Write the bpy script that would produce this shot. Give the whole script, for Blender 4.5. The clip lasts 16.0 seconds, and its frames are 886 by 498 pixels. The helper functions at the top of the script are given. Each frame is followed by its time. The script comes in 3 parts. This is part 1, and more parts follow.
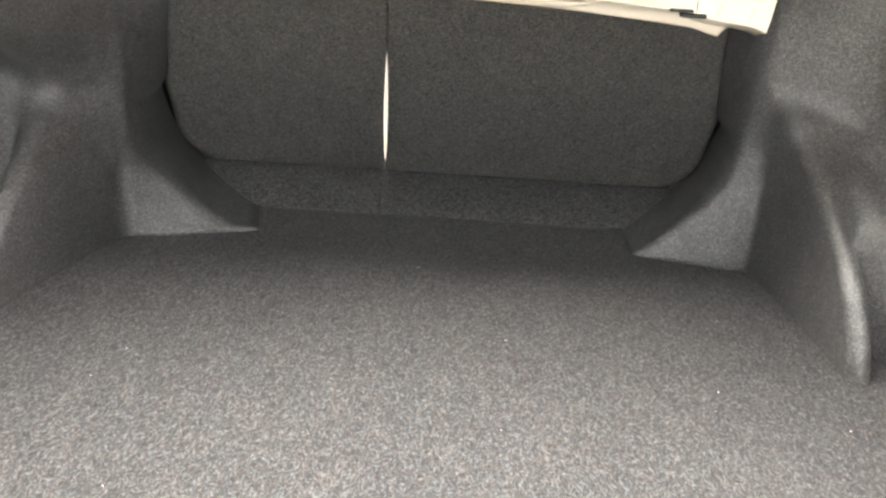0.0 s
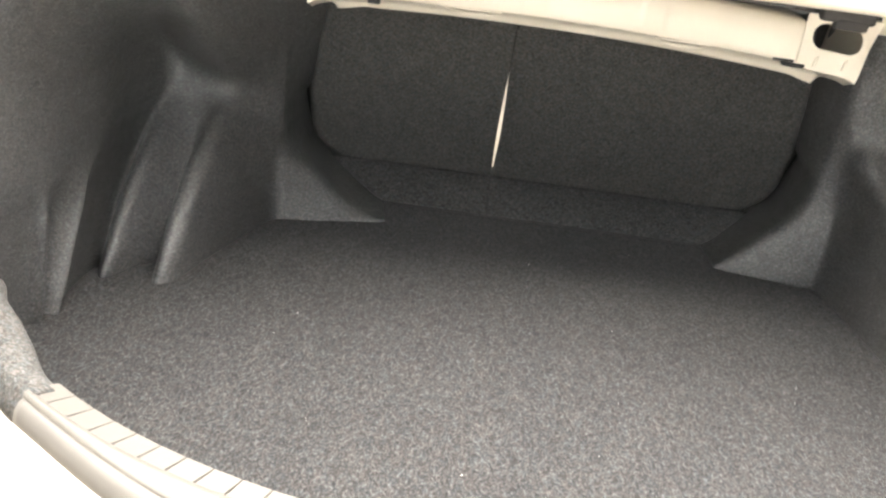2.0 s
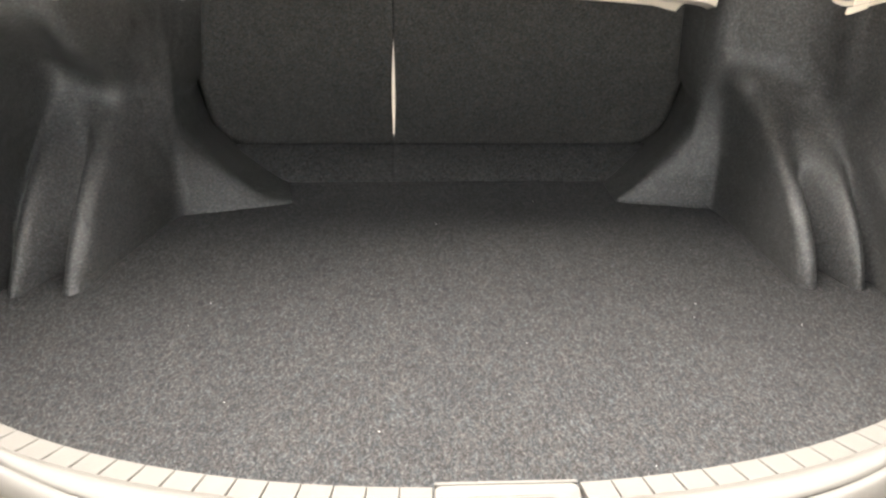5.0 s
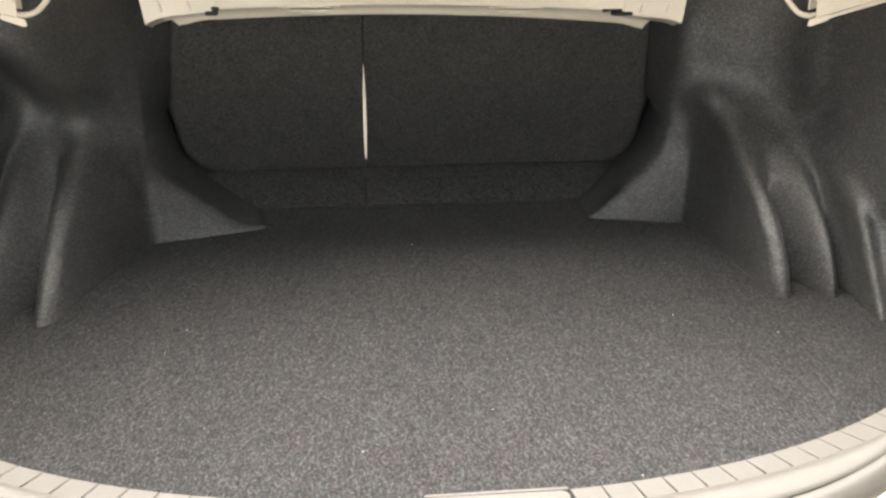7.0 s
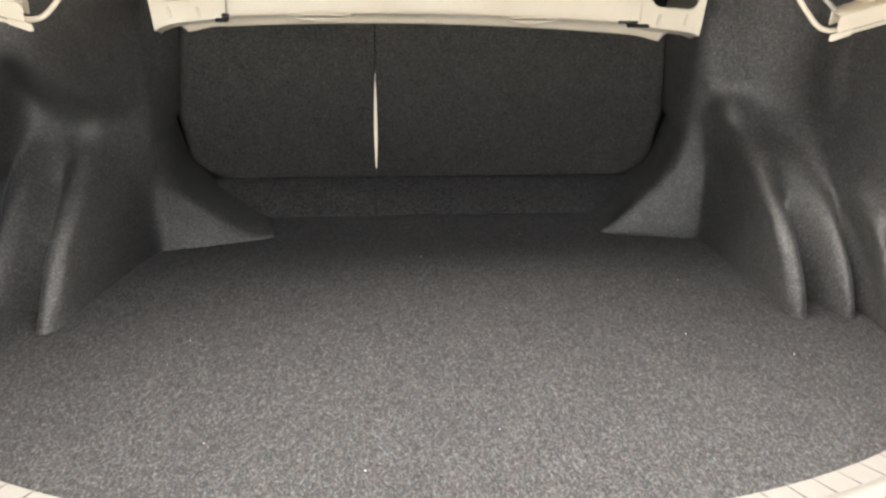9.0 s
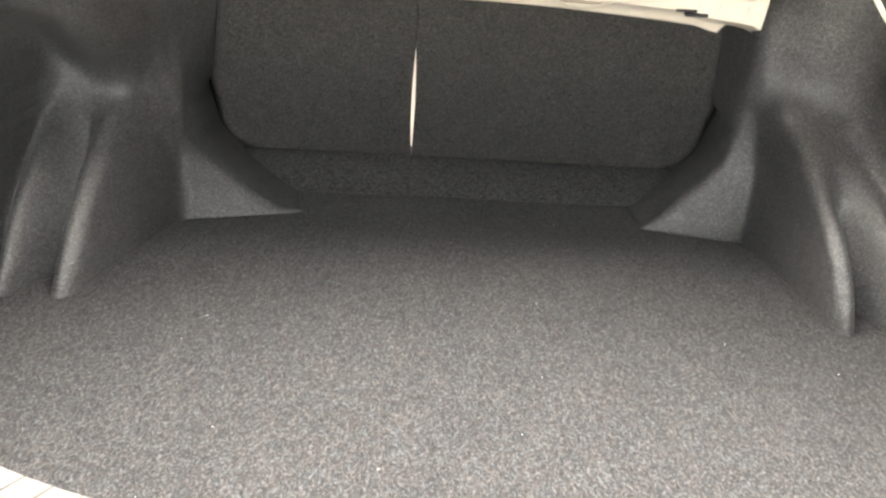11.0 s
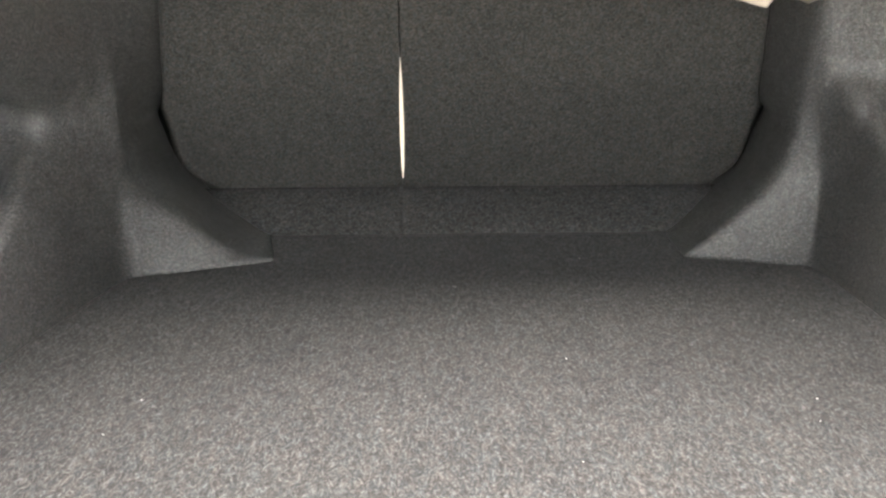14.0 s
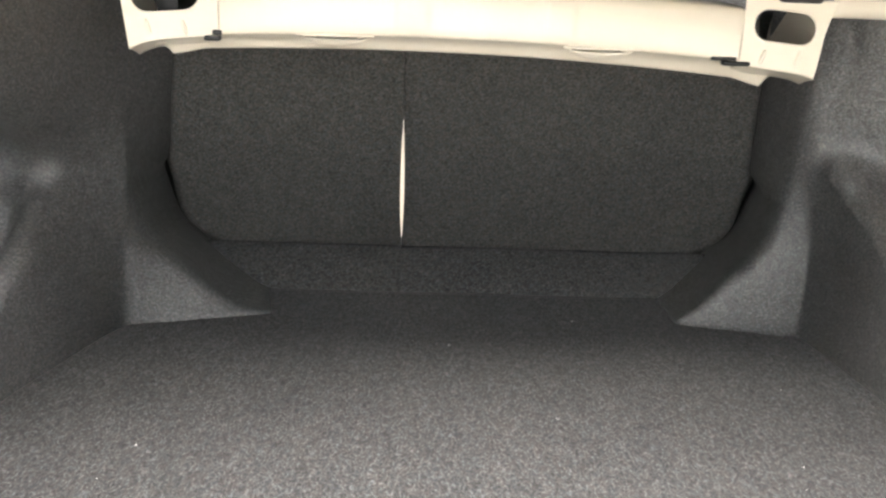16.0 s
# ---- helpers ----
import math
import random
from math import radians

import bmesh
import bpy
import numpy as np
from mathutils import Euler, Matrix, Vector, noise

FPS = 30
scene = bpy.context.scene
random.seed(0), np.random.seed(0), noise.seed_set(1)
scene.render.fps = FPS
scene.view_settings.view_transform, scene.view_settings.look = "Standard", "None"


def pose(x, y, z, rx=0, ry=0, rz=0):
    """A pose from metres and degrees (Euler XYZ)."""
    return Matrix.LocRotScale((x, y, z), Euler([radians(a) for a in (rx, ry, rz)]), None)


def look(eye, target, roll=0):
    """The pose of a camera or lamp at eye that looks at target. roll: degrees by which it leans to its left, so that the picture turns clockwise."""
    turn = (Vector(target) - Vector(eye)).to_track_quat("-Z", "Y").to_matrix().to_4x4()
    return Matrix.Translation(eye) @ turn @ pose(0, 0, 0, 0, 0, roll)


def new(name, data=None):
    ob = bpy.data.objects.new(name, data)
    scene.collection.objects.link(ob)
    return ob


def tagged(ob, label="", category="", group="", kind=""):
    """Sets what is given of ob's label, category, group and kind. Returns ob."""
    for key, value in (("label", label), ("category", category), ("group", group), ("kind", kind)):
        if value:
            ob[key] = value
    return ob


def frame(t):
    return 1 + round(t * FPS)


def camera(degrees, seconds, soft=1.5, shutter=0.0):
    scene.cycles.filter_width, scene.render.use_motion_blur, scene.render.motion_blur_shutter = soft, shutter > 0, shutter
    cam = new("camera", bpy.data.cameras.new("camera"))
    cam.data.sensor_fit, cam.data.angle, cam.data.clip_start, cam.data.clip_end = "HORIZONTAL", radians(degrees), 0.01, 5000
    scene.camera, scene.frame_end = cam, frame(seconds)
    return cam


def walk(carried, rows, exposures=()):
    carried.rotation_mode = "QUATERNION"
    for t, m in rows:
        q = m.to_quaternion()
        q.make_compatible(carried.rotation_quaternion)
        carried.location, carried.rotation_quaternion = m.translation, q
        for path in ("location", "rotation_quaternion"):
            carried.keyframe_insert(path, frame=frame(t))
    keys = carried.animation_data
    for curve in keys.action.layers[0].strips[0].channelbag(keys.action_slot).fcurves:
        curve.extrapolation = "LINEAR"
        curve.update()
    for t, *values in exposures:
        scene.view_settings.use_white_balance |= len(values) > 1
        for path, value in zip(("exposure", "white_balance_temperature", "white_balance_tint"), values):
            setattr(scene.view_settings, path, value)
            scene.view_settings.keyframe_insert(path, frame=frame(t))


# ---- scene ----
cam = camera(53.0, 16.0, 2.5)
PATH = [
    (0, (-0.045, -1.488, 0.634), (-0.004, 0.344, -0.166), 4.2),
    (0.5, (-0.13, -1.533, 0.664), (-0.237, 0.295, -0.141), 6.3),
    (1, (-0.196, -1.57, 0.66), (-0.366, 0.25, -0.151), 8.1),
    (1.5, (-0.216, -1.635, 0.68), (-0.294, 0.201, -0.11), 7.6),
    (2, (-0.22, -1.699, 0.695), (-0.223, 0.135, -0.104), 7.9),
    (2.5, (-0.16, -1.711, 0.719), (-0.127, 0.111, -0.105), 5.3),
    (3, (-0.104, -1.703, 0.695), (-0.07, 0.114, -0.141), 2.5),
    (3.5, (-0.069, -1.691, 0.681), (0.0, 0.127, -0.149), 1.2),
    (4, (-0.101, -1.73, 0.715), (-0.035, 0.077, -0.139), 1.3),
    (6.5, (-0.148, -1.745, 0.695), (0.041, 0.067, -0.131), 0.4),
    (7, (-0.15, -1.746, 0.692), (0.028, 0.082, -0.099), 0.2),
    (7.5, (-0.161, -1.742, 0.687), (0.005, 0.093, -0.091), 0.8),
    (8, (-0.156, -1.741, 0.687), (-0.001, 0.099, -0.08), 0.7),
    (10.5, (-0.132, -1.662, 0.697), (-0.031, 0.161, -0.118), 2.5),
    (11, (-0.142, -1.651, 0.682), (-0.054, 0.168, -0.145), 3.9),
    (11.5, (-0.127, -1.646, 0.681), (-0.005, 0.174, -0.139), 3.5),
    (12, (-0.121, -1.633, 0.691), (-0.009, 0.191, -0.121), 2.5),
    (12.5, (-0.096, -1.572, 0.68), (-0.035, 0.265, -0.108), 1.2),
    (13, (-0.087, -1.546, 0.671), (-0.049, 0.303, -0.093), 0.5),
    (13.5, (-0.11, -1.477, 0.615), (-0.057, 0.37, -0.151), 1.6),
    (14, (-0.107, -1.367, 0.555), (-0.055, 0.493, -0.179), -0.0),
    (14.5, (-0.096, -1.352, 0.542), (-0.061, 0.537, -0.117), 0.5),
    (15, (-0.096, -1.368, 0.54), (-0.063, 0.526, -0.1), 1.0),
    (15.5, (-0.106, -1.375, 0.553), (-0.057, 0.529, -0.059), 1.8),
    (16, (-0.117, -1.394, 0.559), (-0.046, 0.512, -0.043), 2.3),
]
EXPOSURES = [(0, 3.51, 6500, 10), (0.5, 3.42, 6500, 10), (1, 3.09, 6500, 10), (2, 3.08, 6500, 10), (2.5, 2.8, 6500, 10), (3.5, 3.11, 6500, 10), (4, 3.08, 6500, 10), (6.5, 2.43, 6500, 10), (8, 2.59, 6500, 10), (10.5, 3.08, 6500, 10), (11, 3.29, 6500, 10), (12, 3.21, 6500, 10), (12.5, 2.84, 6500, 10), (13, 2.84, 6400, 10), (13.5, 3.34, 6300, 10), (14, 3.43, 6500, 10), (15, 3.55, 6500, 10), (15.5, 2.97, 6400, 10), (16, 3.23, 6400, 10)]
walk(cam, [(t, look(eye, target, roll)) for t, eye, target, roll in PATH], EXPOSURES)

# ---------------------------------------------------------------- sky and sun
world = bpy.data.worlds.new("overcast_sky")
scene.world = world
world.use_nodes = True
wn = world.node_tree
sky = wn.nodes.new("ShaderNodeTexSky")
sky.sky_type = "NISHITA"
sky.sun_disc = False
sky.sun_elevation, sky.sun_rotation = radians(46), radians(-9)
sky.air_density, sky.dust_density = 1.0, 2.5
wn.nodes["Background"].inputs["Strength"].default_value = 0.0064
wn.links.new(sky.outputs["Color"], wn.nodes["Background"].inputs["Color"])

sun = new("sun", bpy.data.lights.new("sun", "SUN"))
sun.data.energy, sun.data.angle, sun.data.color = 5.2, radians(136), (1.0, 0.935, 0.855)
sun.matrix_world = look((-0.5, 3.0, 3.2), (0, 0, 0))


# ---------------------------------------------------------------- materials
def node_material(name, rough=0.8, metal=0.0):
    m = bpy.data.materials.new(name)
    m.use_nodes = True
    b = m.node_tree.nodes["Principled BSDF"]
    b.inputs["Roughness"].default_value, b.inputs["Metallic"].default_value = rough, metal
    return m, m.node_tree, b


def ramp(nt, source, stops):
    r = nt.nodes.new("ShaderNodeValToRGB")
    e = r.color_ramp.elements
    while len(e) < len(stops):
        e.new(0.5)
    for i, (p, c) in enumerate(stops):
        e[i].position, e[i].color = p, (*c, 1)
    nt.links.new(source, r.inputs["Fac"])
    return r.outputs["Color"]


def noise_tex(nt, coords, scale, detail=3.0, rough=0.6, stretch=None):
    n = nt.nodes.new("ShaderNodeTexNoise")
    n.inputs["Scale"].default_value = scale
    n.inputs["Detail"].default_value = detail
    n.inputs["Roughness"].default_value = rough
    if stretch:
        mp = nt.nodes.new("ShaderNodeMapping")
        mp.inputs["Scale"].default_value = stretch
        nt.links.new(coords, mp.inputs["Vector"])
        coords = mp.outputs["Vector"]
    nt.links.new(coords, n.inputs["Vector"])
    return n.outputs["Fac"]


def mix(nt, kind, fac, a, b):
    x = nt.nodes.new("ShaderNodeMix")
    x.data_type, x.blend_type = "RGBA", kind
    if isinstance(fac, float):
        x.inputs[0].default_value = fac
    else:
        nt.links.new(fac, x.inputs[0])
    for socket, v in ((x.inputs[6], a), (x.inputs[7], b)):
        if isinstance(v, tuple):
            socket.default_value = (*v, 1)
        else:
            nt.links.new(v, socket)
    return x.outputs[2]


def felt(name, dark, mid, light, grain=230.0, relief=0.5, sheen=0.25, flecks=0.0, rough=0.96, gloss=0.05, pile=1.0):
    """Needle-felt carpet: mixed fibres, larger blotches and a fuzzy relief."""
    m, nt, b = node_material(name, rough)
    tc = nt.nodes.new("ShaderNodeTexCoord").outputs["Object"]
    lay = nt.nodes.new("ShaderNodeMapping")
    lay.inputs["Scale"].default_value = (1.0, pile, 1.0)      # the pile is brushed lengthways
    nt.links.new(tc, lay.inputs["Vector"])
    tc = lay.outputs["Vector"]
    warp = nt.nodes.new("ShaderNodeTexNoise")
    warp.inputs["Scale"].default_value, warp.inputs["Detail"].default_value = 60.0, 2.0
    nt.links.new(tc, warp.inputs["Vector"])
    wv = nt.nodes.new("ShaderNodeMix")
    wv.data_type, wv.blend_type = "RGBA", "LINEAR_LIGHT"
    wv.inputs[0].default_value = 0.006
    nt.links.new(tc, wv.inputs[6])
    nt.links.new(warp.outputs["Color"], wv.inputs[7])
    co = wv.outputs[2]
    a = noise_tex(nt, co, grain, 3.0, 0.65)
    fibres = None
    for turn in (10, 70, 130):             # short fibres lying in three directions
        mp = nt.nodes.new("ShaderNodeMapping")
        mp.inputs["Rotation"].default_value = (radians(25), radians(15), radians(turn))
        mp.inputs["Location"].default_value = (turn * 0.37, turn * 0.11, turn * 0.23)
        nt.links.new(co, mp.inputs["Vector"])
        one = noise_tex(nt, mp.outputs["Vector"], grain * 1.1, 1.5, 0.5, (1.0, 0.26, 0.8))
        if fibres is None:
            fibres = one
        else:
            most = nt.nodes.new("ShaderNodeMath")
            most.operation = "MAXIMUM"
            nt.links.new(fibres, most.inputs[0])
            nt.links.new(one, most.inputs[1])
            fibres = most.outputs[0]
    both = nt.nodes.new("ShaderNodeMath")
    both.operation = "MULTIPLY_ADD"
    both.inputs[1].default_value = 0.4
    nt.links.new(a, both.inputs[0])
    half = nt.nodes.new("ShaderNodeMath")
    half.operation = "MULTIPLY"
    half.inputs[1].default_value = 0.6
    nt.links.new(fibres, half.inputs[0])
    nt.links.new(half.outputs[0], both.inputs[2])
    colour = ramp(nt, both.outputs[0], [(0.43, dark), (0.555, mid), (0.69, light)])
    blotch = ramp(nt, noise_tex(nt, tc, 22.0, 4.0, 0.6), [(0.3, (0.84, 0.84, 0.85)), (0.7, (1.0, 1.0, 0.98))])
    worn = ramp(nt, noise_tex(nt, tc, 4.5, 3.0, 0.6), [(0.3, (0.9, 0.9, 0.9)), (0.7, (1.0, 0.985, 0.96))])
    dyed = ramp(nt, noise_tex(nt, tc, grain * 0.45, 2.0, 0.6),
                [(0.36, (1.0, 0.93, 0.91)), (0.5, (0.95, 0.95, 0.955)), (0.64, (0.87, 0.945, 1.0))])   # reddish and bluish fibres
    colour = mix(nt, "MULTIPLY", 1.0, colour, dyed)
    base = mix(nt, "MULTIPLY", 1.0, mix(nt, "MULTIPLY", 1.0, colour, blotch), worn)
    if flecks:                           # single pale fibres between the dark ones
        fleck = ramp(nt, noise_tex(nt, co, grain * 1.5, 1.0, 0.5, (0.55, 1.0, 0.8)), [(0.58, (0, 0, 0)), (0.68, (1, 1, 1))])
        base = mix(nt, "MIX", mix(nt, "MULTIPLY", 1.0, fleck, (flecks, flecks, flecks)), base, tuple(c * 1.25 for c in light))
    nt.links.new(base, b.inputs["Base Color"])
    b.inputs["Specular IOR Level"].default_value = gloss
    b.inputs["Sheen Weight"].default_value = sheen
    b.inputs["Sheen Roughness"].default_value = 0.6
    bump = nt.nodes.new("ShaderNodeBump")
    bump.inputs["Strength"].default_value, bump.inputs["Distance"].default_value = relief, 0.003
    nt.links.new(both.outputs[0], bump.inputs["Height"])
    nt.links.new(bump.outputs["Normal"], b.inputs["Normal"])
    return m


def plain(name, colour, rough=0.5, metal=0.0, spread=0.08, scale=30.0, relief=0.05, coat=0.0):
    """Paint, plastic or rubber with faint dirt, uneven gloss and a slight relief."""
    m, nt, b = node_material(name, rough, metal)
    tc = nt.nodes.new("ShaderNodeTexCoord").outputs["Object"]
    low = tuple(c * (1 - spread) for c in colour)
    n = noise_tex(nt, tc, scale, 5.0, 0.65)
    nt.links.new(ramp(nt, n, [(0.3, low), (0.65, colour)]), b.inputs["Base Color"])
    g = noise_tex(nt, tc, scale * 0.35, 4.0, 0.6)
    r = nt.nodes.new("ShaderNodeMapRange")
    r.inputs["To Min"].default_value, r.inputs["To Max"].default_value = max(0.03, rough - 0.08), min(1.0, rough + 0.1)
    nt.links.new(g, r.inputs["Value"])
    nt.links.new(r.outputs["Result"], b.inputs["Roughness"])
    bump = nt.nodes.new("ShaderNodeBump")
    bump.inputs["Strength"].default_value, bump.inputs["Distance"].default_value = relief, 0.001
    nt.links.new(noise_tex(nt, tc, scale * 14, 2.0), bump.inputs["Height"])
    nt.links.new(bump.outputs["Normal"], b.inputs["Normal"])
    b.inputs["Coat Weight"].default_value = coat
    return m


FLOOR_FELT = felt("floor_felt", (0.020, 0.020, 0.0205), (0.045, 0.0447, 0.0452), (0.118, 0.1175, 0.1185), 360.0, 0.7, 0.10, 0.4, pile=0.48)
TRIM_FELT = felt("trim_felt", (0.040, 0.040, 0.040), (0.088, 0.088, 0.088), (0.20, 0.199, 0.199), 290.0, 0.8, 0.0, 0.5, 0.42, 1.0)
SEAT_FELT = felt("seat_felt", (0.056, 0.0557, 0.054), (0.103, 0.1023, 0.099), (0.18, 0.178, 0.171), 330.0, 0.4, 0.0, 0.2)
FLAP_FELT = felt("flap_felt", (0.028, 0.028, 0.028), (0.072, 0.072, 0.0722), (0.155, 0.155, 0.155), 290.0, 0.5, 0.05, 0.3)
SILL_FELT = felt("sill_felt", (0.05, 0.0495, 0.048), (0.095, 0.094, 0.091), (0.17, 0.168, 0.164), 330.0, 0.6, 0.0, 0.4)
WHITE_PAINT = plain("white_paint", (0.85, 0.775, 0.645), 0.32, 0.0, 0.05, 12.0, 0.03, 0.4)
BEIGE_PLASTIC = plain("beige_plastic", (0.115, 0.108, 0.097), 0.45, 0.0, 0.08, 40.0, 0.25)
BROWN_PLASTIC = plain("brown_plastic", (0.055, 0.045, 0.034), 0.5, 0.0, 0.15, 40.0, 0.2)
BLACK_PLASTIC = plain("black_plastic", (0.018, 0.018, 0.019), 0.5, 0.0, 0.2, 40.0, 0.2)
DARK_RUBBER = plain("dark_rubber", (0.035, 0.031, 0.028), 0.75, 0.0, 0.3, 60.0, 0.4)
RUBBER = plain("seal_rubber", (0.42, 0.40, 0.37), 0.7, 0.0, 0.15, 60.0, 0.3)
STEEL = plain("bright_steel", (0.72, 0.70, 0.66), 0.28, 0.9, 0.1, 50.0, 0.1)
SPRING_STEEL = plain("painted_rod", (0.66, 0.64, 0.60), 0.35, 0.2, 0.1, 50.0, 0.1)
CABIN_CLOTH = plain("cabin_cloth", (0.62, 0.59, 0.55), 0.9, 0.0, 0.08, 60.0, 0.3)
LINT = plain("lint_white", (0.75, 0.74, 0.72), 0.9, 0.0, 0.1, 100.0, 0.1)
# bluish white for the added bounce wall, to cool the light it throws
BOUNCE_PAINT = plain("bounce_paint", (0.82, 0.88, 0.93), 0.9, 0.0, 0.06, 4.0, 0.5)
CONCRETE = plain("concrete", (0.52, 0.50, 0.46), 0.9, 0.0, 0.25, 3.0, 0.6)


# ---------------------------------------------------------------- mesh helpers
def thing(name, label, category, group="", kind=""):
    return tagged(new(name), label, category, group, kind)


def part(name, data, material, parent=None, label="", smooth=True):
    """One mesh object from a bmesh or (verts, faces), under a thing or a part."""
    me = bpy.data.meshes.new(name)
    if isinstance(data, tuple):
        me.from_pydata([tuple(v) for v in data[0]], [], data[1])
    else:
        bmesh.ops.recalc_face_normals(data, faces=data.faces)
        data.to_mesh(me)
        data.free()
    me.materials.append(material)
    for p in me.polygons:
        p.use_smooth = smooth
    ob = new(name, me)
    if parent:
        ob.parent = parent
    return tagged(ob, label)


def sheet(fn, us, vs):
    """A grid of quads over fn(u, v)."""
    verts = [fn(u, v) for u in us for v in vs]
    n = len(vs)
    faces = [(i * n + j, (i + 1) * n + j, (i + 1) * n + j + 1, i * n + j + 1) for i in range(len(us) - 1) for j in range(n - 1)]
    return verts, faces


def thicken(ob, amount, offset=-1.0):
    s = ob.modifiers.new("thickness", "SOLIDIFY")
    s.thickness, s.offset = amount, offset
    return ob


def rounded(ob, width, segments=2):
    b = ob.modifiers.new("edges", "BEVEL")
    b.width, b.segments, b.limit_method, b.angle_limit = width, segments, "ANGLE", radians(40)
    return ob


def box_bm(x0, x1, y0, y1, z0, z1):
    bm = bmesh.new()
    bmesh.ops.create_cube(bm, size=1.0)
    for v in bm.verts:
        v.co = Vector(((x0 + x1) / 2 + v.co.x * (x1 - x0), (y0 + y1) / 2 + v.co.y * (y1 - y0), (z0 + z1) / 2 + v.co.z * (z1 - z0)))
    return bm


def tube_bm(points, radius, sides=10):
    """A round bar along a row of points."""
    pts = [Vector(p) for p in points]
    bm = bmesh.new()
    rings = []
    for i, p in enumerate(pts):
        d = (pts[min(i + 1, len(pts) - 1)] - pts[max(i - 1, 0)]).normalized()
        a = d.orthogonal().normalized() if i == 0 else (a - d * a.dot(d)).normalized()
        c = d.cross(a)
        rings.append([bm.verts.new(p + radius * (math.cos(k * 2 * math.pi / sides) * a + math.sin(k * 2 * math.pi / sides) * c)) for k in range(sides)])
    for r, q in zip(rings, rings[1:]):
        for k in range(sides):
            bm.faces.new((r[k], r[(k + 1) % sides], q[(k + 1) % sides], q[k]))
    bm.faces.new(rings[0])
    bm.faces.new(rings[-1])
    return bm


def bend(points, steps=10):
    """A smooth line through a few points (Catmull-Rom)."""
    p = [Vector(v) for v in points]
    p = [2 * p[0] - p[1], *p, 2 * p[-1] - p[-2]]
    out = []
    for a, b, c, d in zip(p, p[1:], p[2:], p[3:]):
        for k in range(steps):
            t = k / steps
            out.append(0.5 * ((2 * b) + (c - a) * t + (2 * a - 5 * b + 4 * c - d) * t * t + (3 * b - a - 3 * c + d) * t ** 3))
    return out + [p[-2]]


def rounded_loop(cx, cy, w, h, r, n=7):
    out = []
    for k, (sx, sy) in enumerate(((1, 1), (-1, 1), (-1, -1), (1, -1))):
        for i in range(n):
            a = (k + i / (n - 1)) * math.pi / 2
            out.append((cx + sx * (w / 2 - r) + r * math.cos(a), cy + sy * (h / 2 - r) + r * math.sin(a)))
    return out


def holed_plate(outer, inner, to_world, depth):
    """A plate between two loops of one length, with a hole through it; to_world(a, b, d) gives its places."""
    bm = bmesh.new()
    n = len(outer)
    of, ob_ = [bm.verts.new(to_world(a, b, 0)) for a, b in outer], [bm.verts.new(to_world(a, b, depth)) for a, b in outer]
    nf, nb = [bm.verts.new(to_world(a, b, 0)) for a, b in inner], [bm.verts.new(to_world(a, b, depth)) for a, b in inner]
    for i in range(n):
        j = (i + 1) % n
        bm.faces.new((of[i], of[j], nf[j], nf[i]))
        bm.faces.new((ob_[i], nb[i], nb[j], ob_[j]))
        bm.faces.new((of[i], ob_[i], ob_[j], of[j]))
        bm.faces.new((nf[i], nf[j], nb[j], nb[i]))
    return bm


def smooth(a, b, x):
    t = min(1.0, max(0.0, (x - a) / (b - a)))
    return t * t * (3 - 2 * t)


def steps(a, b, n):
    return [a + (b - a) * i / n for i in range(n + 1)]


# ---------------------------------------------------------------- the boot's plan
X0 = -0.065                      # middle of the sill's curve
SILL_A, SILL_B, SILL_Y, SILL_Z = 0.704, 0.533, -0.584, 0.18
SILL_N = 2.18                    # how square the curve is
GAP_X = -0.137                   # gap between the two backrests
HINGE_Y, HINGE_Z, RECLINE = 0.243, 0.05, 0.42   # foot of the backrests, and how far they lean per metre


def seat_y(z):
    return HINGE_Y - RECLINE * (z - HINGE_Z)


# Plan of each side trim behind its corner, at the floor and under the shelf: (out, back) in metres.
RIGHT = dict(s=1, edge=((0, 0.025, 0.05, 0.08, 0.105, 0.137, 0.166, 0.205), (0.336, 0.369, 0.393, 0.419, 0.445, 0.468, 0.479, 0.484)), back=((0, 0.019, 0.038, 0.054, 0.068, 0.085, 0.115, 0.157, 0.21), (0.335, 0.371, 0.413, 0.450, 0.470, 0.483, 0.493, 0.498, 0.504)), btop=(0.492, 0.452), lean=0.04, corner=2, swell=((0.548, 0.06, 0.268, 0.016, 1.6), (0.668, 0.10, 0.245, 0.016, 1.6), (0.684, 0.182, 0.36, 0.014, 0.12)), match=((0, 5, 10, 12, 15, 21), (0, 0.085, 0.2, 0.3, 0.48, 1)), rise=(0.20, 0.33), fade=(0.10, 0.24), arch=(0.22, 3.6), far=0.7, stay=0.0, climb=0.01, hang=0.085,
             low=((0.532, 0.045), (0.545, 0.15), (0.556, 0.28), (0.562, 0.365), (0.568, 0.400), (0.586, 0.413), (0.600, 0.392), (0.604, 0.296), (0.634, 0.338), (0.657, 0.400), (0.672, 0.416),
                  (0.684, 0.400), (0.692, 0.360), (0.705, 0.400), (0.706, 0.455), (0.704, 0.493), (0.712, 0.506), (0.736, 0.500), (0.752, 0.545), (0.752, 0.63), (0.738, 0.72), (0.715, 0.80)),
             high=((0.510, 0.03), (0.542, 0.045), (0.58, 0.06), (0.62, 0.075), (0.66, 0.10), (0.69, 0.15), (0.705, 0.22), (0.712, 0.32), (0.72, 0.43), (0.73, 0.58), (0.733, 0.72), (0.72, 0.80)))
